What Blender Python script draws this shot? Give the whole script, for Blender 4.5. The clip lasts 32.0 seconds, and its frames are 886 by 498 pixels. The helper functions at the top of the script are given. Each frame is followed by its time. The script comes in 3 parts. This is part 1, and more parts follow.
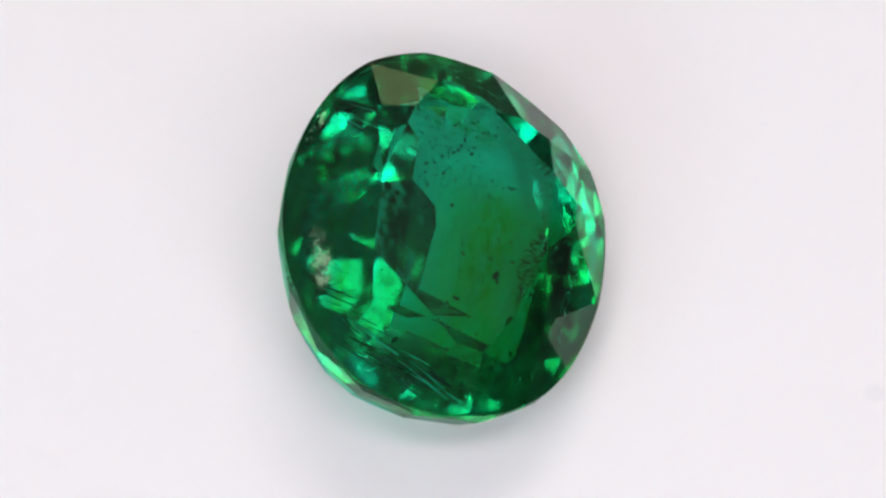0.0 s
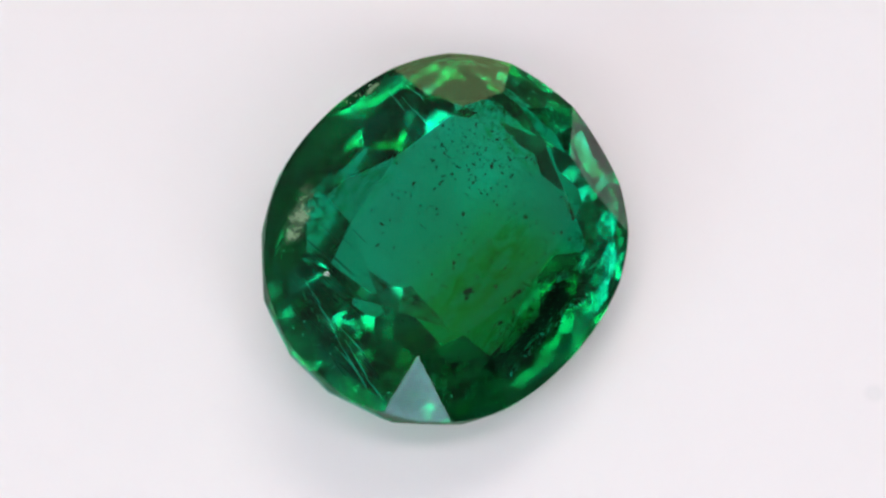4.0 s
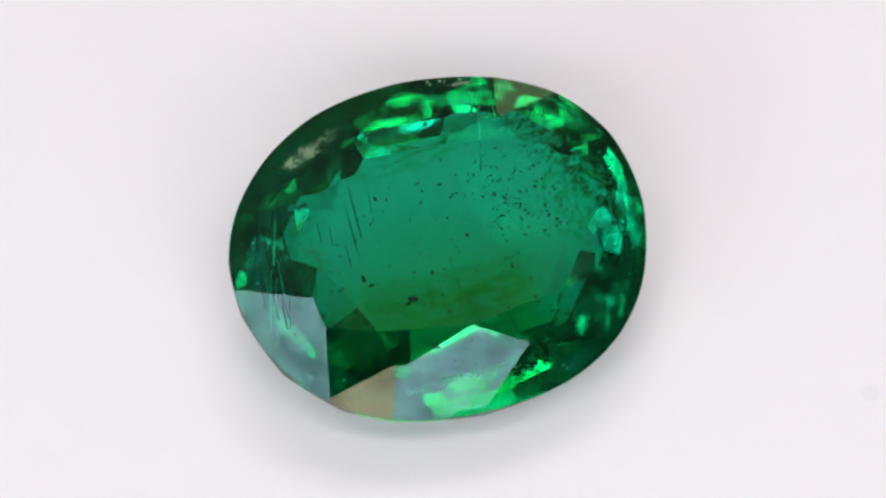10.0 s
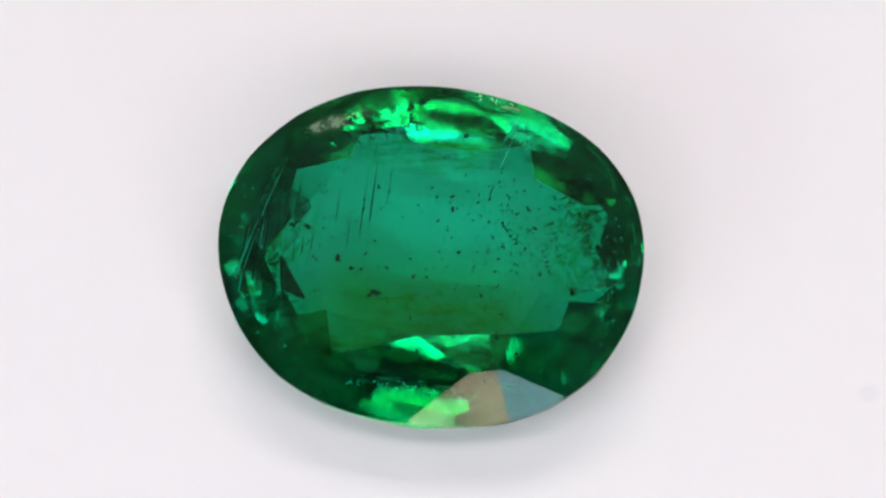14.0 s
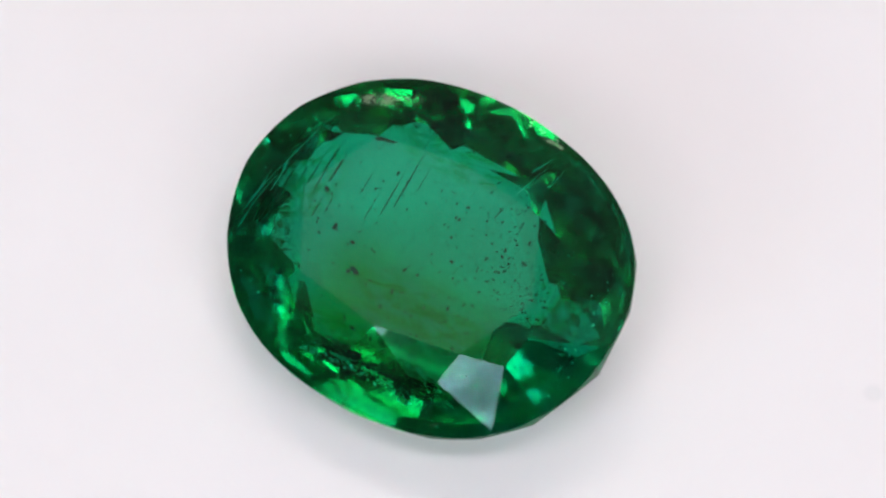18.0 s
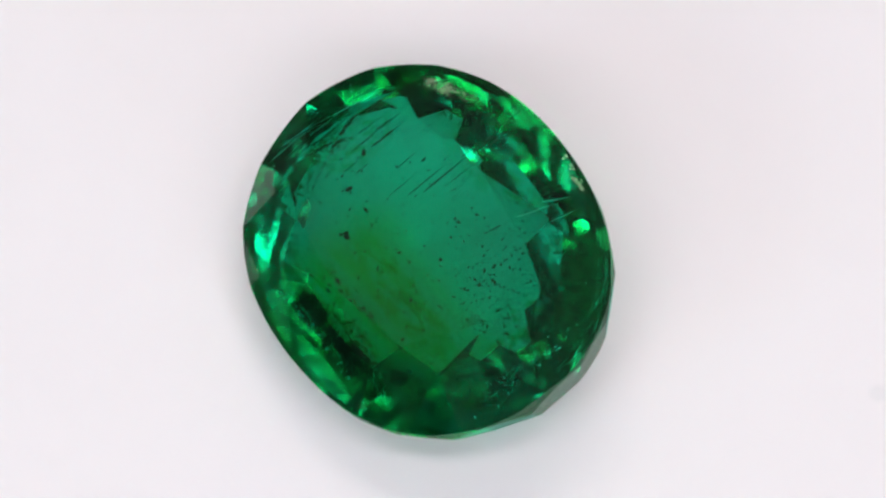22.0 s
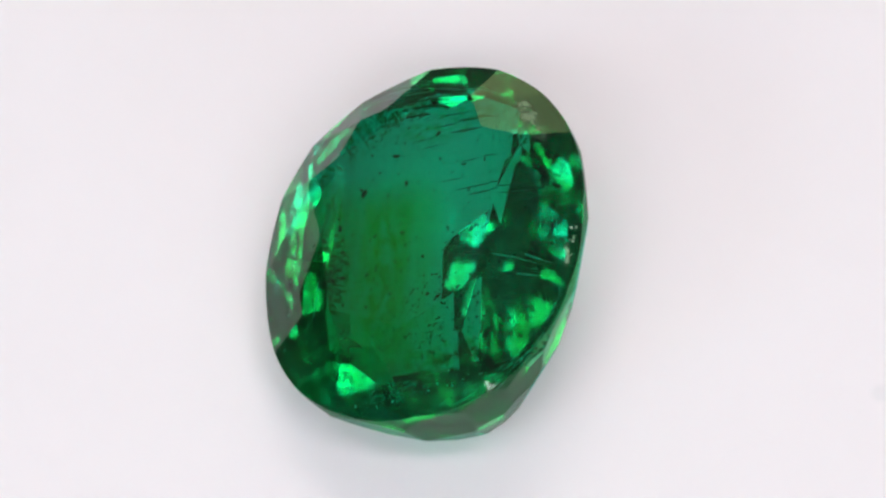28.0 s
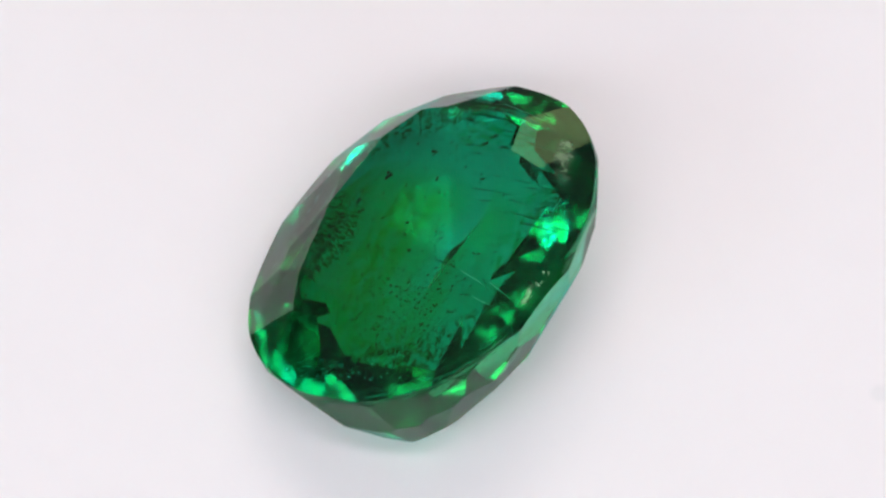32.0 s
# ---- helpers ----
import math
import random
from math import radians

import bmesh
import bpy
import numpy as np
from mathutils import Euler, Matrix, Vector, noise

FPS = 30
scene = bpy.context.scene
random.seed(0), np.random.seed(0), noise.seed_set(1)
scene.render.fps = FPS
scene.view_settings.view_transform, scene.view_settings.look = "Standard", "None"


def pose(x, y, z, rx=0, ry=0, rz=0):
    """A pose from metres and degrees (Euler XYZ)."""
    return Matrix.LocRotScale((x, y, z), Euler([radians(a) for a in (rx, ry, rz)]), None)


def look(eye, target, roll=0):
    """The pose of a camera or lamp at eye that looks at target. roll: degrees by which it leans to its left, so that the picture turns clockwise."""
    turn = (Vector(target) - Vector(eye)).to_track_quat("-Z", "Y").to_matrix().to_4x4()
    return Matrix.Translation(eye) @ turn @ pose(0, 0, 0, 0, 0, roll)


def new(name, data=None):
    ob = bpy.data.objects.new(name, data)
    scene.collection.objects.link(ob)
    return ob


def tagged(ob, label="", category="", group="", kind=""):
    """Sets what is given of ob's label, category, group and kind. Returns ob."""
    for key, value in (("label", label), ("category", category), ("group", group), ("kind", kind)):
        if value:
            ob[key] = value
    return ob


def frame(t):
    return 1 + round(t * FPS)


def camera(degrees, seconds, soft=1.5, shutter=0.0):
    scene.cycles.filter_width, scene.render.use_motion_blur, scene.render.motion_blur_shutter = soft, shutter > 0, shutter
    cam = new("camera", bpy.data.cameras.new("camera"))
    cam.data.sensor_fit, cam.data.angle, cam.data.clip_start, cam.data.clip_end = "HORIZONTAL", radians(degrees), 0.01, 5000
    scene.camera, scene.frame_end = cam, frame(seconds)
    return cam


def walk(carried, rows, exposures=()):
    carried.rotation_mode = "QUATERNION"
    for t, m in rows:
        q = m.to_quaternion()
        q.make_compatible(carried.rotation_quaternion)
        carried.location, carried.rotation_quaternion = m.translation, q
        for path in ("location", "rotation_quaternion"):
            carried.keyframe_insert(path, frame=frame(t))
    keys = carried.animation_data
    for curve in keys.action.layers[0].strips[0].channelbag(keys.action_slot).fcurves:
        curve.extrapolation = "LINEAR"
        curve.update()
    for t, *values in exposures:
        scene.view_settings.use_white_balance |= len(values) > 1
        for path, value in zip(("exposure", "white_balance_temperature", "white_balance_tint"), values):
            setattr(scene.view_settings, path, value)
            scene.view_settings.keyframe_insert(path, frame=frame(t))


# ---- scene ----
MM = 0.001
U = 0.00106  # one design unit of the stone, in metres

# ---- camera ----
cam = camera(10.03, 32.0, soft=2.5)


def view(dx):
    """The macro camera, slid sideways by dx millimetres."""
    return look(((0.209 + dx) * MM, -56.274 * MM, (76.115 + LIFT) * MM),
                ((0.209 + dx) * MM, -0.151 * MM, (-0.111 + LIFT) * MM), 1.447)


LIFT = 2.875  # height of the middle of the girdle over the sheet, in millimetres
walk(cam, [(0, view(0.0)), (3, view(0.016)), (6, view(0.032)), (10, view(0.086)), (13, view(0.127)), (16, view(0.069)),
           (19, view(0.011)), (21, view(-0.053)), (24, view(-0.080)), (28, view(-0.117)), (32, view(-0.095))])

# ---- light ----
world = bpy.data.worlds.new("world")
scene.world = world
world.use_nodes = True
# a dim room under a pale ceiling
ceiling = world.node_tree.nodes.new("ShaderNodeTexCoord")
up = world.node_tree.nodes.new("ShaderNodeSeparateXYZ")
level = world.node_tree.nodes.new("ShaderNodeMapRange")
level.interpolation_type = "SMOOTHSTEP"
level.inputs["From Min"].default_value, level.inputs["From Max"].default_value = 0.05, 0.70
level.inputs["To Min"].default_value, level.inputs["To Max"].default_value = 0.02, 0.12
world.node_tree.links.new(ceiling.outputs["Generated"], up.inputs["Vector"])
world.node_tree.links.new(up.outputs["Z"], level.inputs["Value"])
world.node_tree.links.new(level.outputs["Result"], world.node_tree.nodes["Background"].inputs["Strength"])
world.node_tree.nodes["Background"].inputs["Color"].default_value = (0.95, 0.95, 1.0, 1)
scene.view_settings.exposure = 0.68
scene.cycles.max_bounces, scene.cycles.glossy_bounces, scene.cycles.transmission_bounces = 32, 24, 24


def panel(name, azimuth, height, wide, high, radiance, colour, far=0.30):
    """A flat lamp that faces the stone; azimuth from the front, to the right, and height in degrees."""
    a, e = radians(azimuth), radians(height)
    eye = Vector((math.sin(a) * math.cos(e), -math.cos(a) * math.cos(e), math.sin(e))) * far
    data = bpy.data.lights.new(name, "AREA")
    data.shape = "RECTANGLE"
    data.size, data.size_y = 2 * far * math.tan(radians(wide / 2)), 2 * far * math.tan(radians(high / 2))
    data.energy = radiance * math.pi * data.size * data.size_y
    data.color = colour
    ob = new(name, data)
    ob.matrix_world = look(eye, (0, 0, 0.003))
    return tagged(ob, "flat lamp panel out of view, added to light the card and facets", "lamp", kind="structure")


COOL, ROSY, LILAC = (0.87, 0.95, 1.0), (1.0, 0.96, 0.88), (1.0, 0.95, 0.985)
# unseen fill panels added to brighten the card, set where facets hardly mirror them
panel("unseen_panel", 180, 77, 26, 16, 2.7, ROSY)
panel("unseen_panel", 0, 66.2, 34, 7.0, 8.2, LILAC)
panel("unseen_panel", 0, 45.0, 54, 8.5, 5.9, LILAC)
# added panel stands in for the bright surface mirrored in the rear facets
panel("unseen_panel", 168, 14, 25, 23, 1.05, (0.74, 1.0, 0.44))
# weak added panel, puts a pale sheen on the table facet
panel("unseen_panel", -71, 69.5, 8, 11, 0.30, (0.72, 0.92, 1.0))
panel("unseen_panel", -23, 48.5, 6, 9, 3.6, COOL, 0.14)


# ---- materials ----
def material(name):
    m = bpy.data.materials.new(name)
    m.use_nodes = True
    m.node_tree.nodes.clear()
    out = m.node_tree.nodes.new("ShaderNodeOutputMaterial")
    return m, m.node_tree.nodes, m.node_tree.links, out


def noise_node(nodes, links, scale, detail=4.0, rough=0.55):
    where = nodes.new("ShaderNodeTexCoord")
    tex = nodes.new("ShaderNodeTexNoise")
    tex.inputs["Scale"].default_value, tex.inputs["Detail"].default_value, tex.inputs["Roughness"].default_value = scale, detail, rough
    links.new(where.outputs["Object"], tex.inputs["Vector"])
    return tex


def emerald(name, rough, uneven, cloudy, polish, marks=(), body_colour=(0.06, 0.73, 0.595), inner=(0.06, 0.695, 0.587)):
    """Cut emerald: green where light passes or is thrown back inside, clear polish outside."""
    m, nodes, links, out = material(name)
    fres = nodes.new("ShaderNodeFresnel")
    fres.inputs["IOR"].default_value = 1.577
    wave = noise_node(nodes, links, 1100, 2.0)
    bump = nodes.new("ShaderNodeBump")
    bump.inputs["Strength"].default_value, bump.inputs["Distance"].default_value = uneven, 0.00005
    links.new(wave.outputs["Fac"], bump.inputs["Height"])
    refr = nodes.new("ShaderNodeBsdfRefraction")
    refr.inputs["IOR"].default_value, refr.inputs["Roughness"].default_value = 1.577, rough
    refr.inputs["Color"].default_value = (*body_colour, 1)
    gloss = nodes.new("ShaderNodeBsdfGlossy")
    gloss.inputs["Roughness"].default_value = rough if rough > 0.03 else 0.0
    ramp = nodes.new("ShaderNodeValToRGB")
    ramp.color_ramp.elements[0].position, ramp.color_ramp.elements[0].color = 0.5, (polish, polish, polish, 1)
    ramp.color_ramp.elements[1].position, ramp.color_ramp.elements[1].color = 0.95, (*inner, 1)
    mix = nodes.new("ShaderNodeMixShader")
    links.new(fres.outputs["Fac"], ramp.inputs["Fac"])
    links.new(ramp.outputs["Color"], gloss.inputs["Color"])
    links.new(fres.outputs["Fac"], mix.inputs["Fac"])
    links.new(refr.outputs["BSDF"], mix.inputs[1])
    links.new(gloss.outputs["BSDF"], mix.inputs[2])
    for node in (fres, refr, gloss):
        links.new(bump.outputs["Normal"], node.inputs["Normal"])
    # fine scattering by the many minute inclusions
    tex = noise_node(nodes, links, 1500, 7.0, 0.72)
    hazy = nodes.new("ShaderNodeMapRange")
    hazy.inputs["From Min"].default_value, hazy.inputs["From Max"].default_value = 0.38, 0.68
    hazy.inputs["To Min"].default_value, hazy.inputs["To Max"].default_value = 0.002, cloudy
    links.new(tex.outputs["Fac"], hazy.inputs["Value"])
    haze = nodes.new("ShaderNodeBsdfDiffuse")
    haze.inputs["Color"].default_value = (0.008, 0.50, 0.18, 1)
    through_haze = nodes.new("ShaderNodeMixShader")
    links.new(hazy.outputs["Result"], through_haze.inputs["Fac"])
    links.new(mix.outputs["Shader"], through_haze.inputs[1])
    links.new(haze.outputs["BSDF"], through_haze.inputs[2])
    surface = through_haze
    # cream fissures that break through the polish: middle, turn, half length and half width in design units
    for x, y, turn, long, wide, fine in marks:
        where = nodes.new("ShaderNodeTexCoord")
        shift = nodes.new("ShaderNodeMapping")
        shift.vector_type = "TEXTURE"
        shift.inputs["Location"].default_value, shift.inputs["Rotation"].default_value = (x * U, y * U, 0), (0, 0, radians(turn))
        shift.inputs["Scale"].default_value = (long * U, wide * U, 1)
        links.new(where.outputs["Object"], shift.inputs["Vector"])
        reach = nodes.new("ShaderNodeVectorMath")
        reach.operation = "LENGTH"
        links.new(shift.outputs["Vector"], reach.inputs[0])
        fade = nodes.new("ShaderNodeMapRange")
        fade.interpolation_type = "SMOOTHSTEP"
        fade.inputs["From Min"].default_value, fade.inputs["From Max"].default_value, fade.inputs["To Max"].default_value = 1.0, 0.2, 0.34
        links.new(reach.outputs["Value"], fade.inputs["Value"])
        grain = noise_node(nodes, links, fine, 6.0, 0.7)
        grain.inputs["Distortion"].default_value = 0.6
        both = nodes.new("ShaderNodeMath")
        both.operation = "ADD"
        links.new(fade.outputs["Result"], both.inputs[0])
        links.new(grain.outputs["Fac"], both.inputs[1])
        cut = nodes.new("ShaderNodeMapRange")
        cut.interpolation_type = "SMOOTHSTEP"
        cut.inputs["From Min"].default_value, cut.inputs["From Max"].default_value, cut.inputs["To Max"].default_value = 0.64, 0.92, 0.52
        links.new(both.outputs["Value"], cut.inputs["Value"])
        hue = nodes.new("ShaderNodeMixRGB")
        hue.inputs["Color1"].default_value, hue.inputs["Color2"].default_value = (0.10, 0.26, 0.13, 1), (0.56, 0.66, 0.46, 1)
        links.new(cut.outputs["Result"], hue.inputs["Fac"])
        cream = nodes.new("ShaderNodeBsdfDiffuse")
        links.new(hue.outputs["Color"], cream.inputs["Color"])
        broken = nodes.new("ShaderNodeMixShader")
        links.new(cut.outputs["Result"], broken.inputs["Fac"])
        links.new(surface.outputs["Shader"], broken.inputs[1])
        links.new(cream.outputs["BSDF"], broken.inputs[2])
        surface = broken
    links.new(surface.outputs["Shader"], out.inputs["Surface"])
    return m


def matt(name, dark, light, scale, rough=0.7):
    m, nodes, links, out = material(name)
    tex = noise_node(nodes, links, scale)
    ramp = nodes.new("ShaderNodeValToRGB")
    ramp.color_ramp.elements[0].position, ramp.color_ramp.elements[0].color = 0.35, (*dark, 1)
    ramp.color_ramp.elements[1].position, ramp.color_ramp.elements[1].color = 0.65, (*light, 1)
    bsdf = nodes.new("ShaderNodeBsdfPrincipled")
    bsdf.inputs["Roughness"].default_value = rough
    links.new(tex.outputs["Fac"], ramp.inputs["Fac"])
    links.new(ramp.outputs["Color"], bsdf.inputs["Base Color"])
    links.new(bsdf.outputs["BSDF"], out.inputs["Surface"])
    return m


CARD_HALF = 0.013
SMUDGE = (8.51, -1.275)  # millimetres


def sheet_material():
    """White card with a faint round smudge."""
    m, nodes, links, out = material("white_card")
    tex = noise_node(nodes, links, 220, 3.0)
    ramp = nodes.new("ShaderNodeValToRGB")
    ramp.color_ramp.elements[0].position, ramp.color_ramp.elements[0].color = 0.3, (0.930, 0.862, 0.898, 1)
    ramp.color_ramp.elements[1].position, ramp.color_ramp.elements[1].color = 0.7, (0.940, 0.869, 0.906, 1)
    links.new(tex.outputs["Fac"], ramp.inputs["Fac"])
    where = nodes.new("ShaderNodeTexCoord")
    shift = nodes.new("ShaderNodeMapping")
    shift.vector_type = "TEXTURE"
    shift.inputs["Location"].default_value = (SMUDGE[0] * MM, SMUDGE[1] * MM, 0)
    shift.inputs["Scale"].default_value = (0.00030, 0.00030, 1.0)
    ball = nodes.new("ShaderNodeTexGradient")
    ball.gradient_type = "QUADRATIC_SPHERE"
    links.new(where.outputs["Object"], shift.inputs["Vector"])
    links.new(shift.outputs["Vector"], ball.inputs["Vector"])
    soft = nodes.new("ShaderNodeMapRange")
    soft.inputs["From Max"].default_value, soft.inputs["To Max"].default_value = 0.3, 0.8
    links.new(ball.outputs["Fac"], soft.inputs["Value"])
    mix = nodes.new("ShaderNodeMixRGB")
    mix.inputs["Color2"].default_value = (0.87, 0.815, 0.85, 1)
    links.new(soft.outputs["Result"], mix.inputs["Fac"])
    links.new(ramp.outputs["Color"], mix.inputs["Color1"])
    bsdf = nodes.new("ShaderNodeBsdfPrincipled")
    bsdf.inputs["Roughness"].default_value = 0.85
    bsdf.inputs["Specular IOR Level"].default_value = 0.2
    links.new(mix.outputs["Color"], bsdf.inputs["Base Color"])
    links.new(bsdf.outputs["BSDF"], out.inputs["Surface"])
    return m


def glow(name, colour, strength):
    m, nodes, links, out = material(name)
    light = nodes.new("ShaderNodeEmission")
    light.inputs["Color"].default_value = (*colour, 1)
    spots = noise_node(nodes, links, 420, 2.0)
    level = nodes.new("ShaderNodeMapRange")
    level.inputs["From Min"].default_value, level.inputs["From Max"].default_value = 0.3, 0.7
    level.inputs["To Min"].default_value, level.inputs["To Max"].default_value = 0.45 * strength, 1.25 * strength
    links.new(spots.outputs["Fac"], level.inputs["Value"])
    links.new(level.outputs["Result"], light.inputs["Strength"])
    links.new(light.outputs["Emission"], out.inputs["Surface"])
    return m


EMERALD = emerald("emerald", 0.0, 0.018, 0.035, 0.9)
EMERALD_CROWN = emerald("emerald_crown", 0.025, 0.03, 0.03, 0.65, ((2.12, 1.95, -66.5, 1.05, 0.30, 3200), (2.79, -1.0, 88, 0.42, 0.08, 3800)))
EMERALD_BELOW = emerald("emerald_lower_side", 0.08, 0.18, 0.07, 0.5)
# steep belt under the girdle: paler, yellower tint stands in for light's short path
EMERALD_LIT_RIM = emerald("emerald_lit_rim", 0.05, 0.16, 0.10, 0.5, (), (0.16, 0.80, 0.57), (0.05, 0.70, 0.52))
LEDS = [glow("cool_diode", (0.50, 0.87, 1.0), 5.6), glow("warm_diode", (1.0, 0.88, 0.60), 4.8), glow("neutral_diode", (0.88, 1.0, 0.80), 3.8)]
HOUSING = matt("grey_plastic", (0.10, 0.10, 0.11), (0.14, 0.14, 0.15), 300)
CARD = sheet_material()
BENCH = matt("unseen_bench", (0.05, 0.05, 0.055), (0.08, 0.08, 0.085), 150)
MICA = matt("dark_mineral", (0.004, 0.007, 0.005), (0.018, 0.032, 0.018), 9000)
TUBE = matt("growth_tube", (0.008, 0.03, 0.02), (0.02, 0.06, 0.04), 5000)
BRIGHT = matt("white_fracture", (0.70, 0.85, 0.74), (0.92, 0.95, 0.90), 7000, 0.25)
PALE = matt("healed_fissure", (0.20, 0.36, 0.22), (0.55, 0.62, 0.46), 6000, 0.35)

# ---- the sheet under the stone ----
def sheet(half, thickness, mat):
    """A square sheet with softened edges, its upper face at height 0."""
    bm = bmesh.new()
    bmesh.ops.create_cube(bm, size=1.0)
    bmesh.ops.scale(bm, vec=(2 * half, 2 * half, thickness), verts=bm.verts[:])
    bmesh.ops.translate(bm, vec=(0, 0, -thickness / 2), verts=bm.verts[:])
    bmesh.ops.bevel(bm, geom=bm.edges[:], offset=thickness * 0.3, segments=2, affect="EDGES")
    data = bpy.data.meshes.new("sheet")
    bm.to_mesh(data)
    bm.free()
    data.materials.append(mat)
    return data


tagged(new("ground", sheet(CARD_HALF, 0.0006, CARD)), "smooth white card with a faint grey smudge", "ground", kind="structure")
# unseen dark bench, added so that outer facets mirror less white
bench = tagged(new("floor", sheet(0.45, 0.01, BENCH)), "plain dark grey bench added under the card, out of view", "bench", kind="structure")
bench.location.z = -0.0006

# ---- the half-ring lamp in front, whose diodes show as glints on the crown ----
RING_AT = Vector((0, -math.cos(radians(45)), math.sin(radians(45)))) * 0.16
ring_lamp = tagged(new("ring_lamp"), "half-round white lamp with cool and warm diodes", "lamp")
ring_lamp.matrix_world = look(RING_AT, (0, 0, 0.003))


def arc(inner, outer, first, last, depth, steps):
    """A flat arc across the lamp's face, in degrees about the stone; 270 is straight down."""
    bm = bmesh.new()
    rows = []
    for k in range(steps + 1):
        a = radians(first + (last - first) * k / steps)
        rows.append([bm.verts.new((0.16 * math.tan(radians(r)) * math.cos(a), 0.16 * math.tan(radians(r)) * math.sin(a), z))
                     for r, z in ((inner, 0), (outer, 0), (outer, depth), (inner, depth))])
    for p, q in zip(rows, rows[1:]):
        for k in range(4):
            bm.faces.new((p[k], q[k], q[(k + 1) % 4], p[(k + 1) % 4]))
    bm.faces.new(rows[0])
    bm.faces.new(rows[-1][::-1])
    bmesh.ops.recalc_face_normals(bm, faces=bm.faces[:])
    data = bpy.data.meshes.new("arc")
    bm.to_mesh(data)
    bm.free()
    return data


shell = arc(19.0, 42.5, 174, 354, 0.012, 40)
shell.materials.append(HOUSING)
shell_ob = new("housing", shell)
shell_ob.parent = ring_lamp
shell_ob.location.z = 0.002
# each diode panel: from and to along the arc, inner and outer edge, tone (cool, warm, neutral)
for first, last, inner, outer, tone in ((176, 191, 29, 42, 0), (191.5, 200.5, 26.5, 33, 1), (201, 207.5, 27.5, 39.2, 2), (208, 215.5, 28, 34, 0), (216, 220.5, 33, 38, 0), (213, 224, 20, 24.5, 0), (221, 231, 26.5, 34.5, 1), (236, 246, 25, 33, 0),
                                        (246.5, 259.5, 29, 36.5, 0), (260.5, 269, 25.5, 29.5, 0), (260, 274.5, 30, 36.5, 1), (275, 291, 30, 36.5, 0), (297, 310.5, 36.5, 40, 0), (311, 322.5, 26, 31, 1),
                                        (323, 335.5, 32, 40, 0), (345, 350.5, 24, 28.5, 0)):
    piece = arc(inner, outer, first, last, 0.0015, 4)
    piece.materials.append(LEDS[tone])
    diode = new("diode_panel", piece)
    diode.parent = ring_lamp

# ---- the stone ----
TILT, LEAN = 23.964, 87.324
REST = pose(0, 0, 0, TILT) @ pose(0, 0, 0, 0, 0, LEAN)
A, B = 3.0946, 3.7809  # half the width and half the length
WAVE_C = (-0.0004, -0.0014, -0.0053, -0.0084, 0.0037, -0.0022)
WAVE_S = (0.0003, -0.0048, -0.0038, 0.0012, 0.0037, 0.0011)


def rim(azimuth, r=1.0, z=0.0):
    """A point over the oval outline, in design units."""
    a = radians(azimuth)
    c, s = math.cos(a), math.sin(a)
    f = r * (1 + sum(p * math.cos(k * a) + q * math.sin(k * a) for k, p, q in zip(range(1, 7), WAVE_C, WAVE_S)))
    q = 2 / 2.05
    return Vector((A * math.copysign(abs(c) ** q, c) * f, B * math.copysign(abs(s) ** q, s) * f, z))


def outward(azimuth):
    a = radians(azimuth)
    return Vector((math.cos(a) / A, math.sin(a) / B, 0)).normalized()


TABLE = 0.78
MAINS = (0, 44, 90, 136, 180, 224, 270, 316)
APEX = (30, 63, 117, 150, 210, 239.5, 297, 330)
TWIST = {224: -4.0}  # the cut is not quite even
MIDS = (26, 65, 115, 155, 207, 240, 295, 334)


def crown_planes():
    """Table, eight kites, eight stars and sixteen upper girdle facets, as (point, normal)."""
    planes = [(Vector((0, 0, TABLE)), Vector((0, 0, 1)))]
    top = [rim(k, 0.535 if k % 180 == 0 else 0.625 if k % 90 == 0 else 0.615, TABLE) for k in MAINS]
    low = [rim(k, 0.985, 0.05) for k in MAINS]
    kites = []
    for k, t, g in zip(MAINS, top, low):
        o = outward(k)
        o.rotate(Euler((0, 0, radians(TWIST.get(k, 0)))))
        n = Vector((-o.y, o.x, 0)).cross(g - t).normalized()
        n = n if n.z > 0 else -n
        kites.append(n)
        planes.append((g, n))
    for i in range(8):
        j = (i + 1) % 8
        a = rim(APEX[i], 0.745)
        z = [(n.dot(g) - n.xy.dot(a.xy)) / n.z for n, g in ((kites[i], low[i]), (kites[j], low[j]))]
        a.z = min(z) - 0.004
        mid = rim(MIDS[i], 0.985, 0.03)
        for p, q, r in ((top[i], top[j], a), (a, low[i], mid), (a, low[j], mid)):
            n = (q - p).cross(r - p).normalized()
            planes.append((p, n if n.z > 0 else -n))
    return planes


# tiers of the step-cut pavilion: slope in degrees, the share of the radius at which a tier begins, sides, first azimuth
TIERS = ((67.0, 1.0, 18, 10.0), (55, 0.875, 20, 0.0), (38, 0.71, 14, 0.0), (25.5, 0.52, 8, 0.0))


def bulge(azimuth):
    """One end of the stone was left fuller below the girdle, one side leaner."""
    return 7.0 * max(0.0, math.cos(radians(azimuth - 276))) ** 3 - 3.0 * max(0.0, math.cos(radians(azimuth - 350))) ** 4


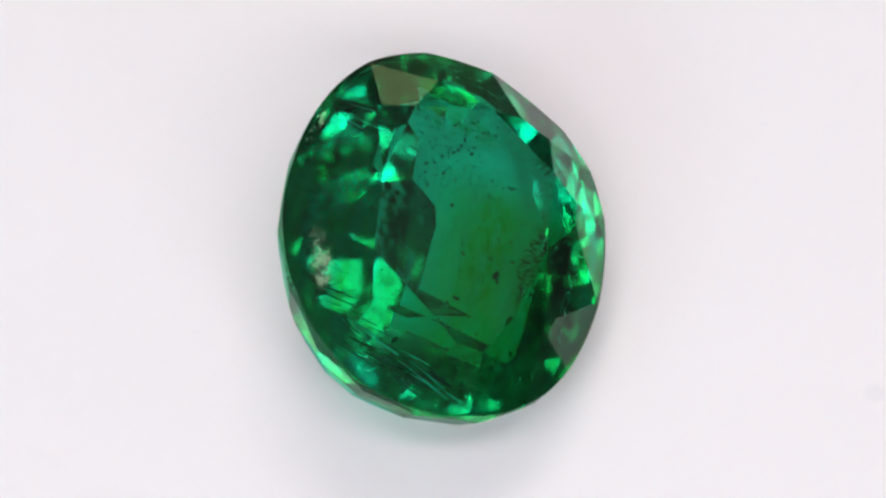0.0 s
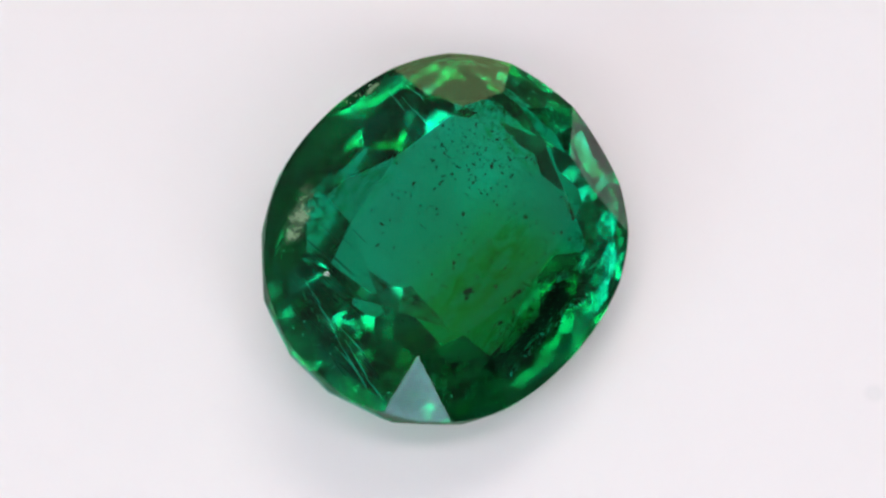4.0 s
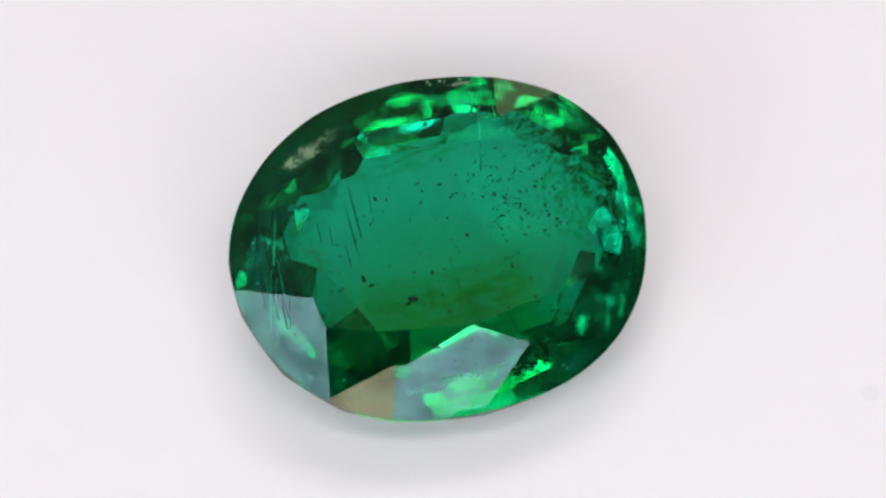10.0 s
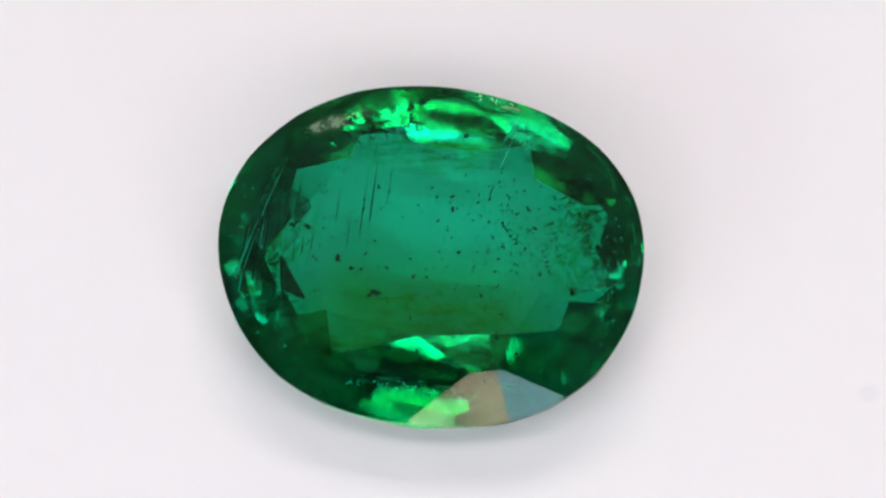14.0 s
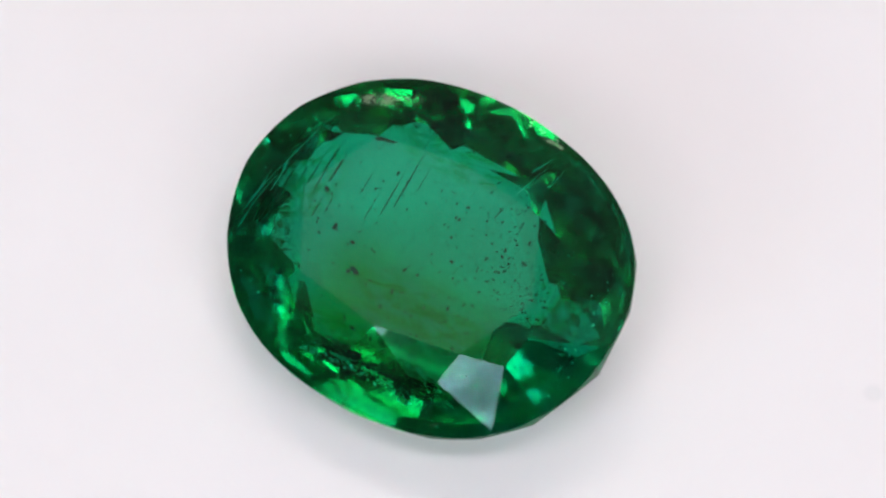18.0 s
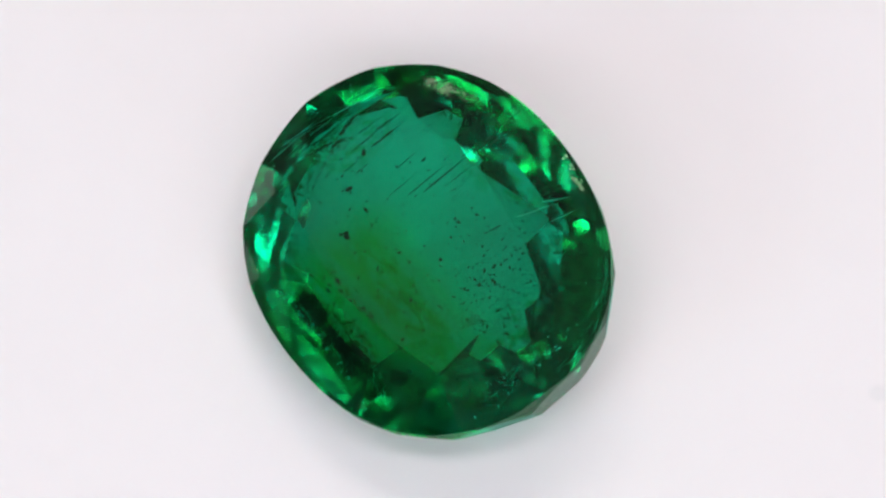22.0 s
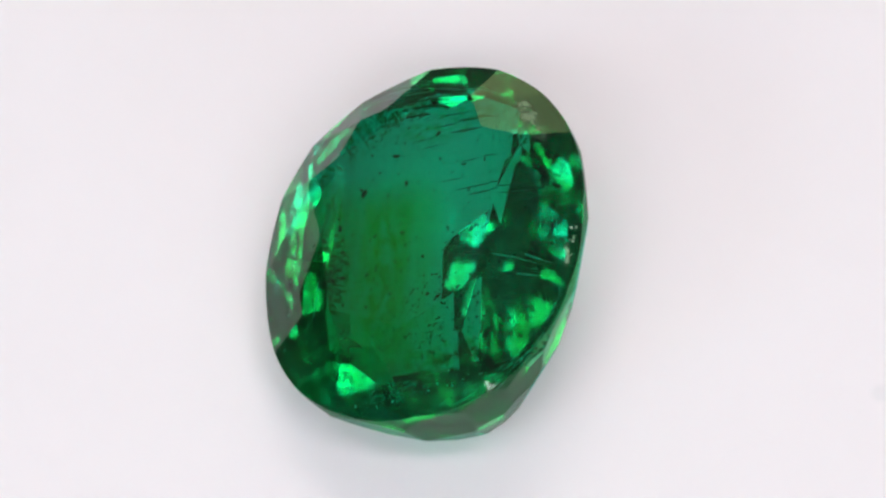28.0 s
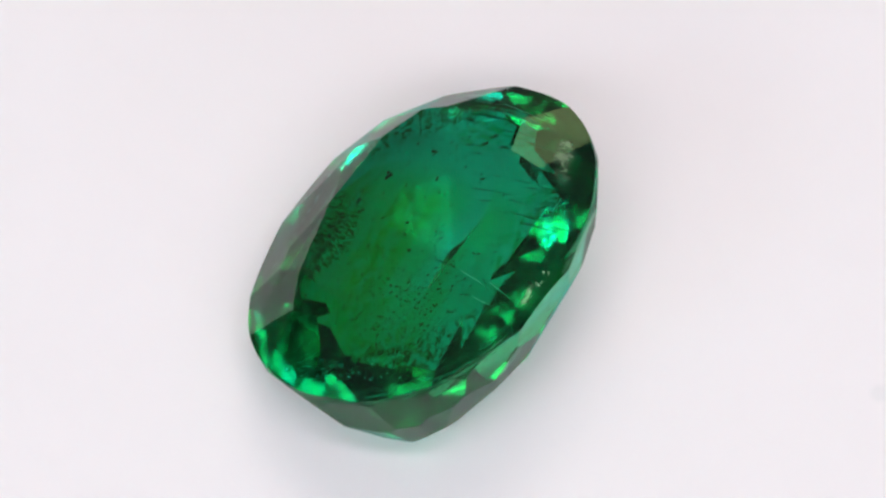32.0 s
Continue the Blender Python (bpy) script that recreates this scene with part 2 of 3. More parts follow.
def pavilion_planes():
    planes = []
    uneven = random.Random(21)  # cut by hand: no two facets at quite the same angle
    for i, (slope, r, sides, first) in enumerate(TIERS):
        for k in range(sides):
            az = 360 / sides * k + first + (uneven.uniform(-3, 3) if i < 3 else 0)
            slope_here = slope + (uneven.uniform(-2, 2) if i < 3 else 0)
            more = bulge(az)
            z = -0.13
            for (steep, begin, _, _), (_, end, _, _) in zip(TIERS[:i], TIERS[1:i + 1]):
                z -= (begin - end) * A * math.tan(radians(steep + (more if begin == 1.0 else 0.4 * more)))
            o, s = outward(az), radians(slope_here + (more if i == 0 else 0.5 * more if i == 1 else 0))
            if i == 3 and k == sides // 2:
                planes.append((rim(az, r, z), REST.to_3x3().inverted() @ Vector((0, 0, -1))))  # the facet on which the stone lies
            else:
                planes.append((rim(az, r, z), Vector((o.x * math.sin(s), o.y * math.sin(s), -math.cos(s)))))
    return planes


def stone_mesh():
    bm = bmesh.new()
    count = 128
    ring = [rim(360 * (i + 0.5) / count) for i in range(count)]
    upper = [bm.verts.new((p.x, p.y, 1.2)) for p in ring]
    lower = [bm.verts.new((p.x, p.y, -3.6)) for p in ring]
    bm.faces.new(upper)
    bm.faces.new(lower[::-1])
    for i in range(count):
        j = (i + 1) % count
        bm.faces.new((lower[i], lower[j], upper[j], upper[i]))
    for point, normal in crown_planes() + pavilion_planes():
        cut = bmesh.ops.bisect_plane(bm, geom=bm.verts[:] + bm.edges[:] + bm.faces[:], dist=1e-6, plane_co=point, plane_no=normal, clear_outer=True)
        edges = [g for g in cut["geom_cut"] if isinstance(g, bmesh.types.BMEdge)]
        if len(edges) > 2:
            bmesh.ops.contextual_create(bm, geom=edges)
    bmesh.ops.remove_doubles(bm, verts=bm.verts[:], dist=0.004)
    bmesh.ops.recalc_face_normals(bm, faces=bm.faces[:])
    bmesh.ops.scale(bm, vec=(U, U, U), verts=bm.verts[:])
    data = bpy.data.meshes.new("stone")
    bm.to_mesh(data)
    bm.free()
    data.materials.append(EMERALD)
    data.materials.append(EMERALD_BELOW)
    data.materials.append(EMERALD_CROWN)
    data.materials.append(EMERALD_LIT_RIM)
    for f in data.polygons:
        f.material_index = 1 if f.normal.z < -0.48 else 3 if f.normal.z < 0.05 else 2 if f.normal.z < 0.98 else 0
    return data


def stone_pose(x, y, turn):
    """Resting on its pavilion, x and y in millimetres, turn in degrees."""
    return pose(x * MM, y * MM, LIFT * MM, 0, 0, turn) @ pose(0, 0, 0, TILT) @ pose(0, 0, 0, 0, 0, LEAN)


gem = tagged(new("emerald_gemstone"), "oval faceted green emerald with dark specks resting on white card", "gemstone")


def part(name, data, parent, label="", kind=""):
    ob = new(name, data)
    ob.parent = parent
    return tagged(ob, label, kind=kind)


body = part("faceted_stone", stone_mesh(), gem, "transparent green emerald with brilliant crown and stepped pavilion")


# ---- inclusions ----
def blob(seed, stretch):
    bm = bmesh.new()
    bmesh.ops.create_icosphere(bm, subdivisions=2, radius=1)
    for v in bm.verts:
        v.co *= 1 + 0.55 * noise.noise(v.co * 1.6 + Vector((seed * 7.1, 0, 0)))
        v.co.x *= stretch
    data = bpy.data.meshes.new("speck")
    bm.to_mesh(data)
    bm.free()
    data.materials.append(MICA)
    return data


BLOBS = [blob(i, s) for i, s in enumerate((1.0, 1.3, 1.7, 1.1, 2.1, 1.5))]
rng = random.Random(5)


def speck(x, y, z, size, mesh_data=None, turn=None):
    ob = part("speck", mesh_data or rng.choice(BLOBS), gem)
    ob.matrix_basis = Matrix.LocRotScale(Vector((x, y, z)) * U, Euler((rng.uniform(-0.5, 0.5), rng.uniform(-0.5, 0.5), rng.uniform(0, 6.28) if turn is None else turn)), (size * U, size * U, size * U * 0.6))
    return ob


speck(-0.92, 0.85, 0.42, 0.045, BLOBS[4], 1.2)
speck(-0.98, 0.95, 0.41, 0.035, BLOBS[2], 2.0)
for i in range(165):
    r, a = math.sqrt(rng.random()) * 0.66, rng.uniform(0, 2 * math.pi)
    speck(A * r * math.cos(a), B * r * math.sin(a), rng.uniform(-1.1, 0.62), rng.uniform(0.008, 0.021) * (1.8 if rng.random() < 0.12 else 1))
for i in range(130):
    x, y = rng.gauss(0.5, 0.6), rng.gauss(-1.6, 0.55)
    if math.hypot(x / A, y / B) < 0.72:
        speck(x, y, rng.uniform(-0.8, 0.5), rng.uniform(0.009, 0.022))


def dust():
    """Minute specks in clouds through the whole stone, too many and too small to count."""
    verts, faces = [], []
    grain = random.Random(33)
    for i in range(900):
        if i < 420:
            r, a, z = math.sqrt(grain.random()) * 0.68, grain.uniform(0, 360), grain.uniform(-1.2, 0.6)
        elif i < 640:
            r, a, z = abs(grain.gauss(0.45, 0.12)), grain.gauss(290, 26), grain.uniform(-0.9, 0.4)
        else:
            r, a, z = grain.uniform(0.66, 0.90), grain.uniform(0, 360), grain.uniform(-0.55, 0.15)
        p, size = rim(a, min(r, 0.9), z), grain.uniform(0.006, 0.0145)
        if size > 0.0125 and grain.random() < 0.4:
            size *= 1.6
        turn = Euler((grain.uniform(0, 6), grain.uniform(0, 6), grain.uniform(0, 6))).to_matrix()
        n = len(verts)
        for c in ((1.5, 0, 0), (-1.5, 0, 0), (0, 1, 0), (0, -1, 0), (0, 0, 0.7), (0, 0, -0.7)):
            verts.append((p + turn @ Vector(c) * size) * U)
        faces += [(n + i, n + j, n + k) for i, j, k in ((0, 2, 4), (2, 1, 4), (1, 3, 4), (3, 0, 4), (2, 0, 5), (1, 2, 5), (3, 1, 5), (0, 3, 5))]
    data = bpy.data.meshes.new("dust")
    data.from_pydata(verts, [], faces)
    data.materials.append(MICA)
    return part("speck_dust", data, gem, "clouds of minute dark specks", "stuff")


dust()


def tube_mesh(mat, rough):
    """A thin straight growth tube along x, one unit long, tapered at both ends."""
    bm = bmesh.new()
    rings = []
    for i in range(9):
        u = i / 8
        w = (0.25 + 0.75 * math.sin(math.pi * min(1, u * 1.35 + 0.1)) ** 0.5) * (1 + rough * noise.noise((u * 9, rough * 5, 0)))
        rings.append([bm.verts.new((u, w * math.cos(a), w * math.sin(a))) for a in (k * math.pi / 3 for k in range(6))])
    for p, q in zip(rings, rings[1:]):
        for k in range(6):
            bm.faces.new((p[k], p[(k + 1) % 6], q[(k + 1) % 6], q[k]))
    bm.faces.new(rings[0][::-1])
    bm.faces.new(rings[-1])
    data = bpy.data.meshes.new("tube")
    bm.to_mesh(data)
    bm.free()
    data.materials.append(mat)
    return data


DARK_TUBES = [tube_mesh(TUBE, r) for r in (0.2, 0.5)]
PALE_TUBES = [tube_mesh(BRIGHT, r) for r in (0.3, 0.6)]


def tube(x, y, z, length, thick, kinds, tilt=0.0, turn=0.0):
    """A tube from (x, y, z) towards the far side of the stone."""
    ob = part("growth_tube", rng.choice(kinds), gem)
    ob.matrix_basis = Matrix.LocRotScale(Vector((x, y, z)) * U, Euler((0, radians(tilt), radians(turn))), (length * U, thick * U, thick * U))


for x, y, z, length, thick in ((0.60, 1.22, -1.75, 1.35, 0.016), (0.35, 1.36, -1.70, 1.20, 0.011), (0.95, 0.95, -1.50, 0.80, 0.008), (0.10, 1.55, -1.55, 0.70, 0.008),
                               (0.40, 2.35, -0.95, 0.90, 0.018), (0.10, 2.50, -0.85, 0.80, 0.012), (-0.30, 2.30, -0.90, 0.55, 0.010), (-0.15, 2.15, -1.00, 0.50, 0.008),
                               (-0.40, 2.75, -0.55, 1.10, 0.026), (0.10, 2.90, -0.40, 0.90, 0.022), (-0.60, 3.00, -0.35, 0.80, 0.018), (0.50, 1.80, -1.30, 0.60, 0.008)):
    tube(x, y, z, length, thick, DARK_TUBES, rng.uniform(-4, 4), rng.uniform(-2, 2))
for x, y, z, length, thick, turn in ((-0.80, 3.34, 0.06, 1.05, 0.016, -17), (-0.70, 3.22, 0.12, 0.75, 0.010, -16), (0.25, 2.98, 0.10, 0.80, 0.013, -15), (-1.10, 3.26, 0.04, 0.55, 0.012, -8),
                                     (0.75, 2.84, 0.14, 0.45, 0.009, -14), (-0.42, 3.22, 0.05, 0.50, 0.009, -5), (-0.30, 2.97, 0.22, 0.62, 0.010, -4)):
    tube(x, y, z, length, thick, PALE_TUBES, rng.uniform(-3, 3), turn)
# a crack that runs in from the girdle across the crown
for x, y, z, length, thick, turn in ((1.55, -1.02, 0.40, 0.75, 0.009, -15), (2.05, -1.02, 0.22, 0.50, 0.010, -20), (1.95, -1.42, 0.30, 0.45, 0.008, -8)):
    tube(x, y, z, length, thick, PALE_TUBES, 16, turn)
tube(1.05, -0.90, 0.42, 0.40, 0.011, DARK_TUBES, 4, -14)
for i in range(9):
    tube(rng.uniform(-0.9, 0.9), rng.uniform(2.75, 3.35), rng.uniform(-0.5, 0.0), rng.uniform(0.3, 0.9), rng.uniform(0.010, 0.028), DARK_TUBES, rng.uniform(-6, 6), rng.uniform(-14, 2))


def flakes(name, label, places, mat, seed):
    """A patch of thin crumpled flakes: places of (x, y, z, size)."""
    dice = random.Random(seed)
    bm = bmesh.new()
    for x, y, z, size in places:
        made = bmesh.ops.create_icosphere(bm, subdivisions=1, radius=1)["verts"]
        turn = Euler((dice.uniform(-0.9, 0.9), dice.uniform(-0.9, 0.9), dice.uniform(0, 6))).to_matrix()
        for v in made:
            p = v.co * (1 + 0.6 * noise.noise(v.co * 2 + Vector((x * 9, y * 9, seed))))
            v.co = (turn @ Vector((p.x * size, p.y * size * 0.6, p.z * size * 0.12)) + Vector((x, y, z))) * U
    data = bpy.data.meshes.new(name)
    bm.to_mesh(data)
    bm.free()
    data.materials.append(mat)
    return part(name, data, gem, label, "stuff")


dice = random.Random(11)
chips = []
for i in range(9):
    r = 0.965 + dice.gauss(0, 0.010)
    p = rim(-17 + 10 * dice.random(), r, 0.055 + (0.985 - r) * 1.9)
    chips.append((p.x, p.y, p.z - 0.006, dice.uniform(0.014, 0.04)))
flakes("girdle_chip", "cream rough chip on the girdle", chips, PALE, 4)

streak = []
for i in range(40):
    y = dice.uniform(-1.15, 1.15)
    streak.append((-2.30 - 0.06 * y * y + dice.gauss(0, 0.03), y, -0.15 + 0.05 * math.sin(9 * y) + dice.gauss(0, 0.05), dice.uniform(0.008, 0.045)))
flakes("fissure_flakes", "small bright flakes along one side", streak, BRIGHT, 6)
# white flakes stand in for the sparkle at both ends of the crown
glints = []
for i in range(26):
    p = rim(-90 + dice.gauss(0, 26), dice.uniform(0.80, 0.93), dice.uniform(-0.25, 0.12))
    glints.append((p.x, p.y, p.z, dice.uniform(0.008, 0.034)))
for i in range(22):
    p = rim(90 + dice.gauss(0, 30), dice.uniform(0.84, 0.94), dice.uniform(-0.25, 0.08))
    glints.append((p.x, p.y, p.z, dice.uniform(0.006, 0.026)))
flakes("glint_flakes", "tiny white flakes that imitate sparkle under the crown", glints, BRIGHT, 8)


def veil_material(name, pale, deep, scale, stretch, low, high, most, tint=None):
    """A wispy fissure: clear gaps between streaks that scatter light, or only stain it if a tint is given."""
    m, nodes, links, out = material(name)
    where = nodes.new("ShaderNodeTexCoord")
    flat = nodes.new("ShaderNodeMapping")
    flat.inputs["Scale"].default_value = (scale, scale * stretch, 1)
    links.new(where.outputs["UV"], flat.inputs["Vector"])
    tex = nodes.new("ShaderNodeTexNoise")
    tex.inputs["Scale"].default_value, tex.inputs["Detail"].default_value, tex.inputs["Roughness"].default_value = 1.0, 7.0, 0.68
    tex.inputs["Distortion"].default_value = 0.5
    links.new(flat.outputs["Vector"], tex.inputs["Vector"])
    cut = nodes.new("ShaderNodeMapRange")
    cut.interpolation_type = "SMOOTHSTEP"
    cut.inputs["From Min"].default_value, cut.inputs["From Max"].default_value, cut.inputs["To Max"].default_value = low, high, most
    links.new(tex.outputs["Fac"], cut.inputs["Value"])
    # fades out towards its rim
    middle = nodes.new("ShaderNodeMapping")
    middle.inputs["Location"].default_value, middle.inputs["Scale"].default_value = (-1, -1, 0), (2, 2, 0)
    links.new(where.outputs["UV"], middle.inputs["Vector"])
    reach = nodes.new("ShaderNodeVectorMath")
    reach.operation = "LENGTH"
    links.new(middle.outputs["Vector"], reach.inputs[0])
    fade = nodes.new("ShaderNodeMapRange")
    fade.interpolation_type = "SMOOTHSTEP"
    fade.inputs["From Min"].default_value, fade.inputs["From Max"].default_value = 1.0, 0.45
    links.new(reach.outputs["Value"], fade.inputs["Value"])
    amount = nodes.new("ShaderNodeMath")
    amount.operation = "MULTIPLY"
    links.new(cut.outputs["Result"], amount.inputs[0])
    links.new(fade.outputs["Result"], amount.inputs[1])
    clear = nodes.new("ShaderNodeBsdfTransparent")
    if tint:
        stain = nodes.new("ShaderNodeMixRGB")
        stain.inputs["Color1"].default_value, stain.inputs["Color2"].default_value = (1, 1, 1, 1), (*tint, 1)
        links.new(amount.outputs["Value"], stain.inputs["Fac"])
        links.new(stain.outputs["Color"], clear.inputs["Color"])
        links.new(clear.outputs["BSDF"], out.inputs["Surface"])
        return m
    hue = nodes.new("ShaderNodeMixRGB")
    hue.inputs["Color1"].default_value, hue.inputs["Color2"].default_value = (*deep, 1), (*pale, 1)
    links.new(tex.outputs["Color"], hue.inputs["Fac"])
    white = nodes.new("ShaderNodeBsdfDiffuse")
    links.new(hue.outputs["Color"], white.inputs["Color"])
    mix = nodes.new("ShaderNodeMixShader")
    links.new(amount.outputs["Value"], mix.inputs["Fac"])
    links.new(clear.outputs["BSDF"], mix.inputs[1])
    links.new(white.outputs["BSDF"], mix.inputs[2])
    links.new(mix.outputs["Shader"], out.inputs["Surface"])
    return m


def veil(name, label, place, mat, crumple=0.03, nu=40, nv=16):
    """A crumpled fissure inside the stone; place(u, v) gives its points in design units."""
    bm = bmesh.new()
    layer = bm.loops.layers.uv.new("along")
    rows = []
    for i in range(nu + 1):
        row = []
        for j in range(nv + 1):
            p = place(i / nu, j / nv)
            row.append(bm.verts.new((p + Vector((0, 0, crumple * noise.noise(p * 4)))) * U))
        rows.append(row)
    for i in range(nu):
        for j in range(nv):
            f = bm.faces.new((rows[i][j], rows[i + 1][j], rows[i + 1][j + 1], rows[i][j + 1]))
            f.smooth = True
            for loop, (a, b) in zip(f.loops, ((i, j), (i + 1, j), (i + 1, j + 1), (i, j + 1))):
                loop[layer].uv = (a / nu, b / nv)
    data = bpy.data.meshes.new(name)
    bm.to_mesh(data)
    bm.free()
    data.materials.append(mat)
    return part(name, data, gem, label)


def slab(middle, along, across):
    """Places on a flat sheet, given by its middle and two half sides."""
    def place(u, v):
        return Vector(middle) + Vector(along) * (2 * u - 1) + Vector(across) * (2 * v - 1)
    return place


JADE = veil_material("pale_green_veil", (0.45, 0.95, 0.66), (0.05, 0.50, 0.25), 11, 0.35, 0.50, 0.68, 0.8)
SMOKE = veil_material("brown_stain", None, None, 7, 0.6, 0.42, 0.64, 1.0, (0.12, 0.82, 0.46))
MOTTLE = veil_material("dark_mottle", None, None, 34, 0.16, 0.46, 0.60, 1.0, (0.06, 0.36, 0.16))
MIST = veil_material("green_mist", (0.30, 0.80, 0.50), (0.04, 0.40, 0.20), 40, 0.12, 0.50, 0.72, 0.3)


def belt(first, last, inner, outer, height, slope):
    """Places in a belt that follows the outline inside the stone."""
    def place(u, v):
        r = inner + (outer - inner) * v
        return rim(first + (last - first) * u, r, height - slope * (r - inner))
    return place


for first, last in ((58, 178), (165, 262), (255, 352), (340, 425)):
    veil("dark_mottle", "dark mottled tint that follows the outline", belt(first, last, 0.60, 0.93, -0.22, -0.6), MOTTLE, 0.08, 60, 12)
for first, last in ((95, 200), (215, 300), (310, 390)):
    veil("green_mist", "pale green mottled wisps that follow the outline", belt(first, last, 0.66, 0.95, -0.05, -0.2), MIST, 0.06, 60, 12)
veil("dark_streak", "dark brown-green streaks along one side", slab((-2.15, 0.1, -0.62), (0, 1.0, 0.05), (0.42, 0, -0.25)), MOTTLE, 0.06)
veil("dark_streak", "dark brown-green streaks along one side", slab((-1.75, -0.2, -0.95), (0, 1.2, -0.04), (0.3, 0, -0.25)), MOTTLE, 0.06)
# pale band painted in where light shines through the thin edge
veil("lit_rim_band", "pale green band painted as light through the edge under the girdle", belt(262, 346, 0.90, 0.975, -0.08, 2.2), JADE, 0.02, 60, 6)
veil("green_fissure", "bright green crumpled crack along one side", slab((-2.28, 0.1, -0.12), (0, 1.5, 0), (0.10, 0, 0.16)), JADE, 0.05)
veil("green_fissure", "bright green crumpled crack along one side", slab((-1.9, -1.2, -0.35), (0.35, 1.0, 0), (0.14, 0, 0.12)), JADE, 0.05)
veil("green_fissure", "bright green wisps at the narrow end", slab((-0.3, -3.05, -0.15), (0.9, 0.10, 0), (0, 0.16, 0.14)), JADE, 0.05)
veil("green_fissure", "bright green wisps at the narrow end", slab((0.9, 2.85, -0.05), (0.7, -0.25, 0), (0, 0.16, 0.12)), JADE, 0.05)
veil("brown_stain", "brownish cloudy stain low in the stone", slab((-1.75, 0.2, -0.55), (0.1, 1.9, 0), (0.35, 0, 0.22)), SMOKE, 0.06)
veil("brown_stain", "brownish cloudy stain low in the stone", slab((-0.9, -0.3, -1.2), (0, 1.8, 0.1), (0.55, 0.1, -0.1)), SMOKE, 0.06)
veil("brown_stain", "brownish cloudy stain near the narrow end", slab((0.4, -2.3, -0.6), (1.1, 0.1, 0), (0, 0.5, 0.2)), SMOKE, 0.06)
veil("brown_stain", "brownish cloudy stain near the narrow end", slab((0.2, 2.4, -0.7), (1.0, 0, 0), (0, 0.5, -0.25)), SMOKE, 0.06)
veil("brown_stain", "brownish cloudy stain under one side", slab((1.7, 0.2, -0.4), (-0.1, 1.7, 0), (0.4, 0, -0.2)), SMOKE, 0.06)


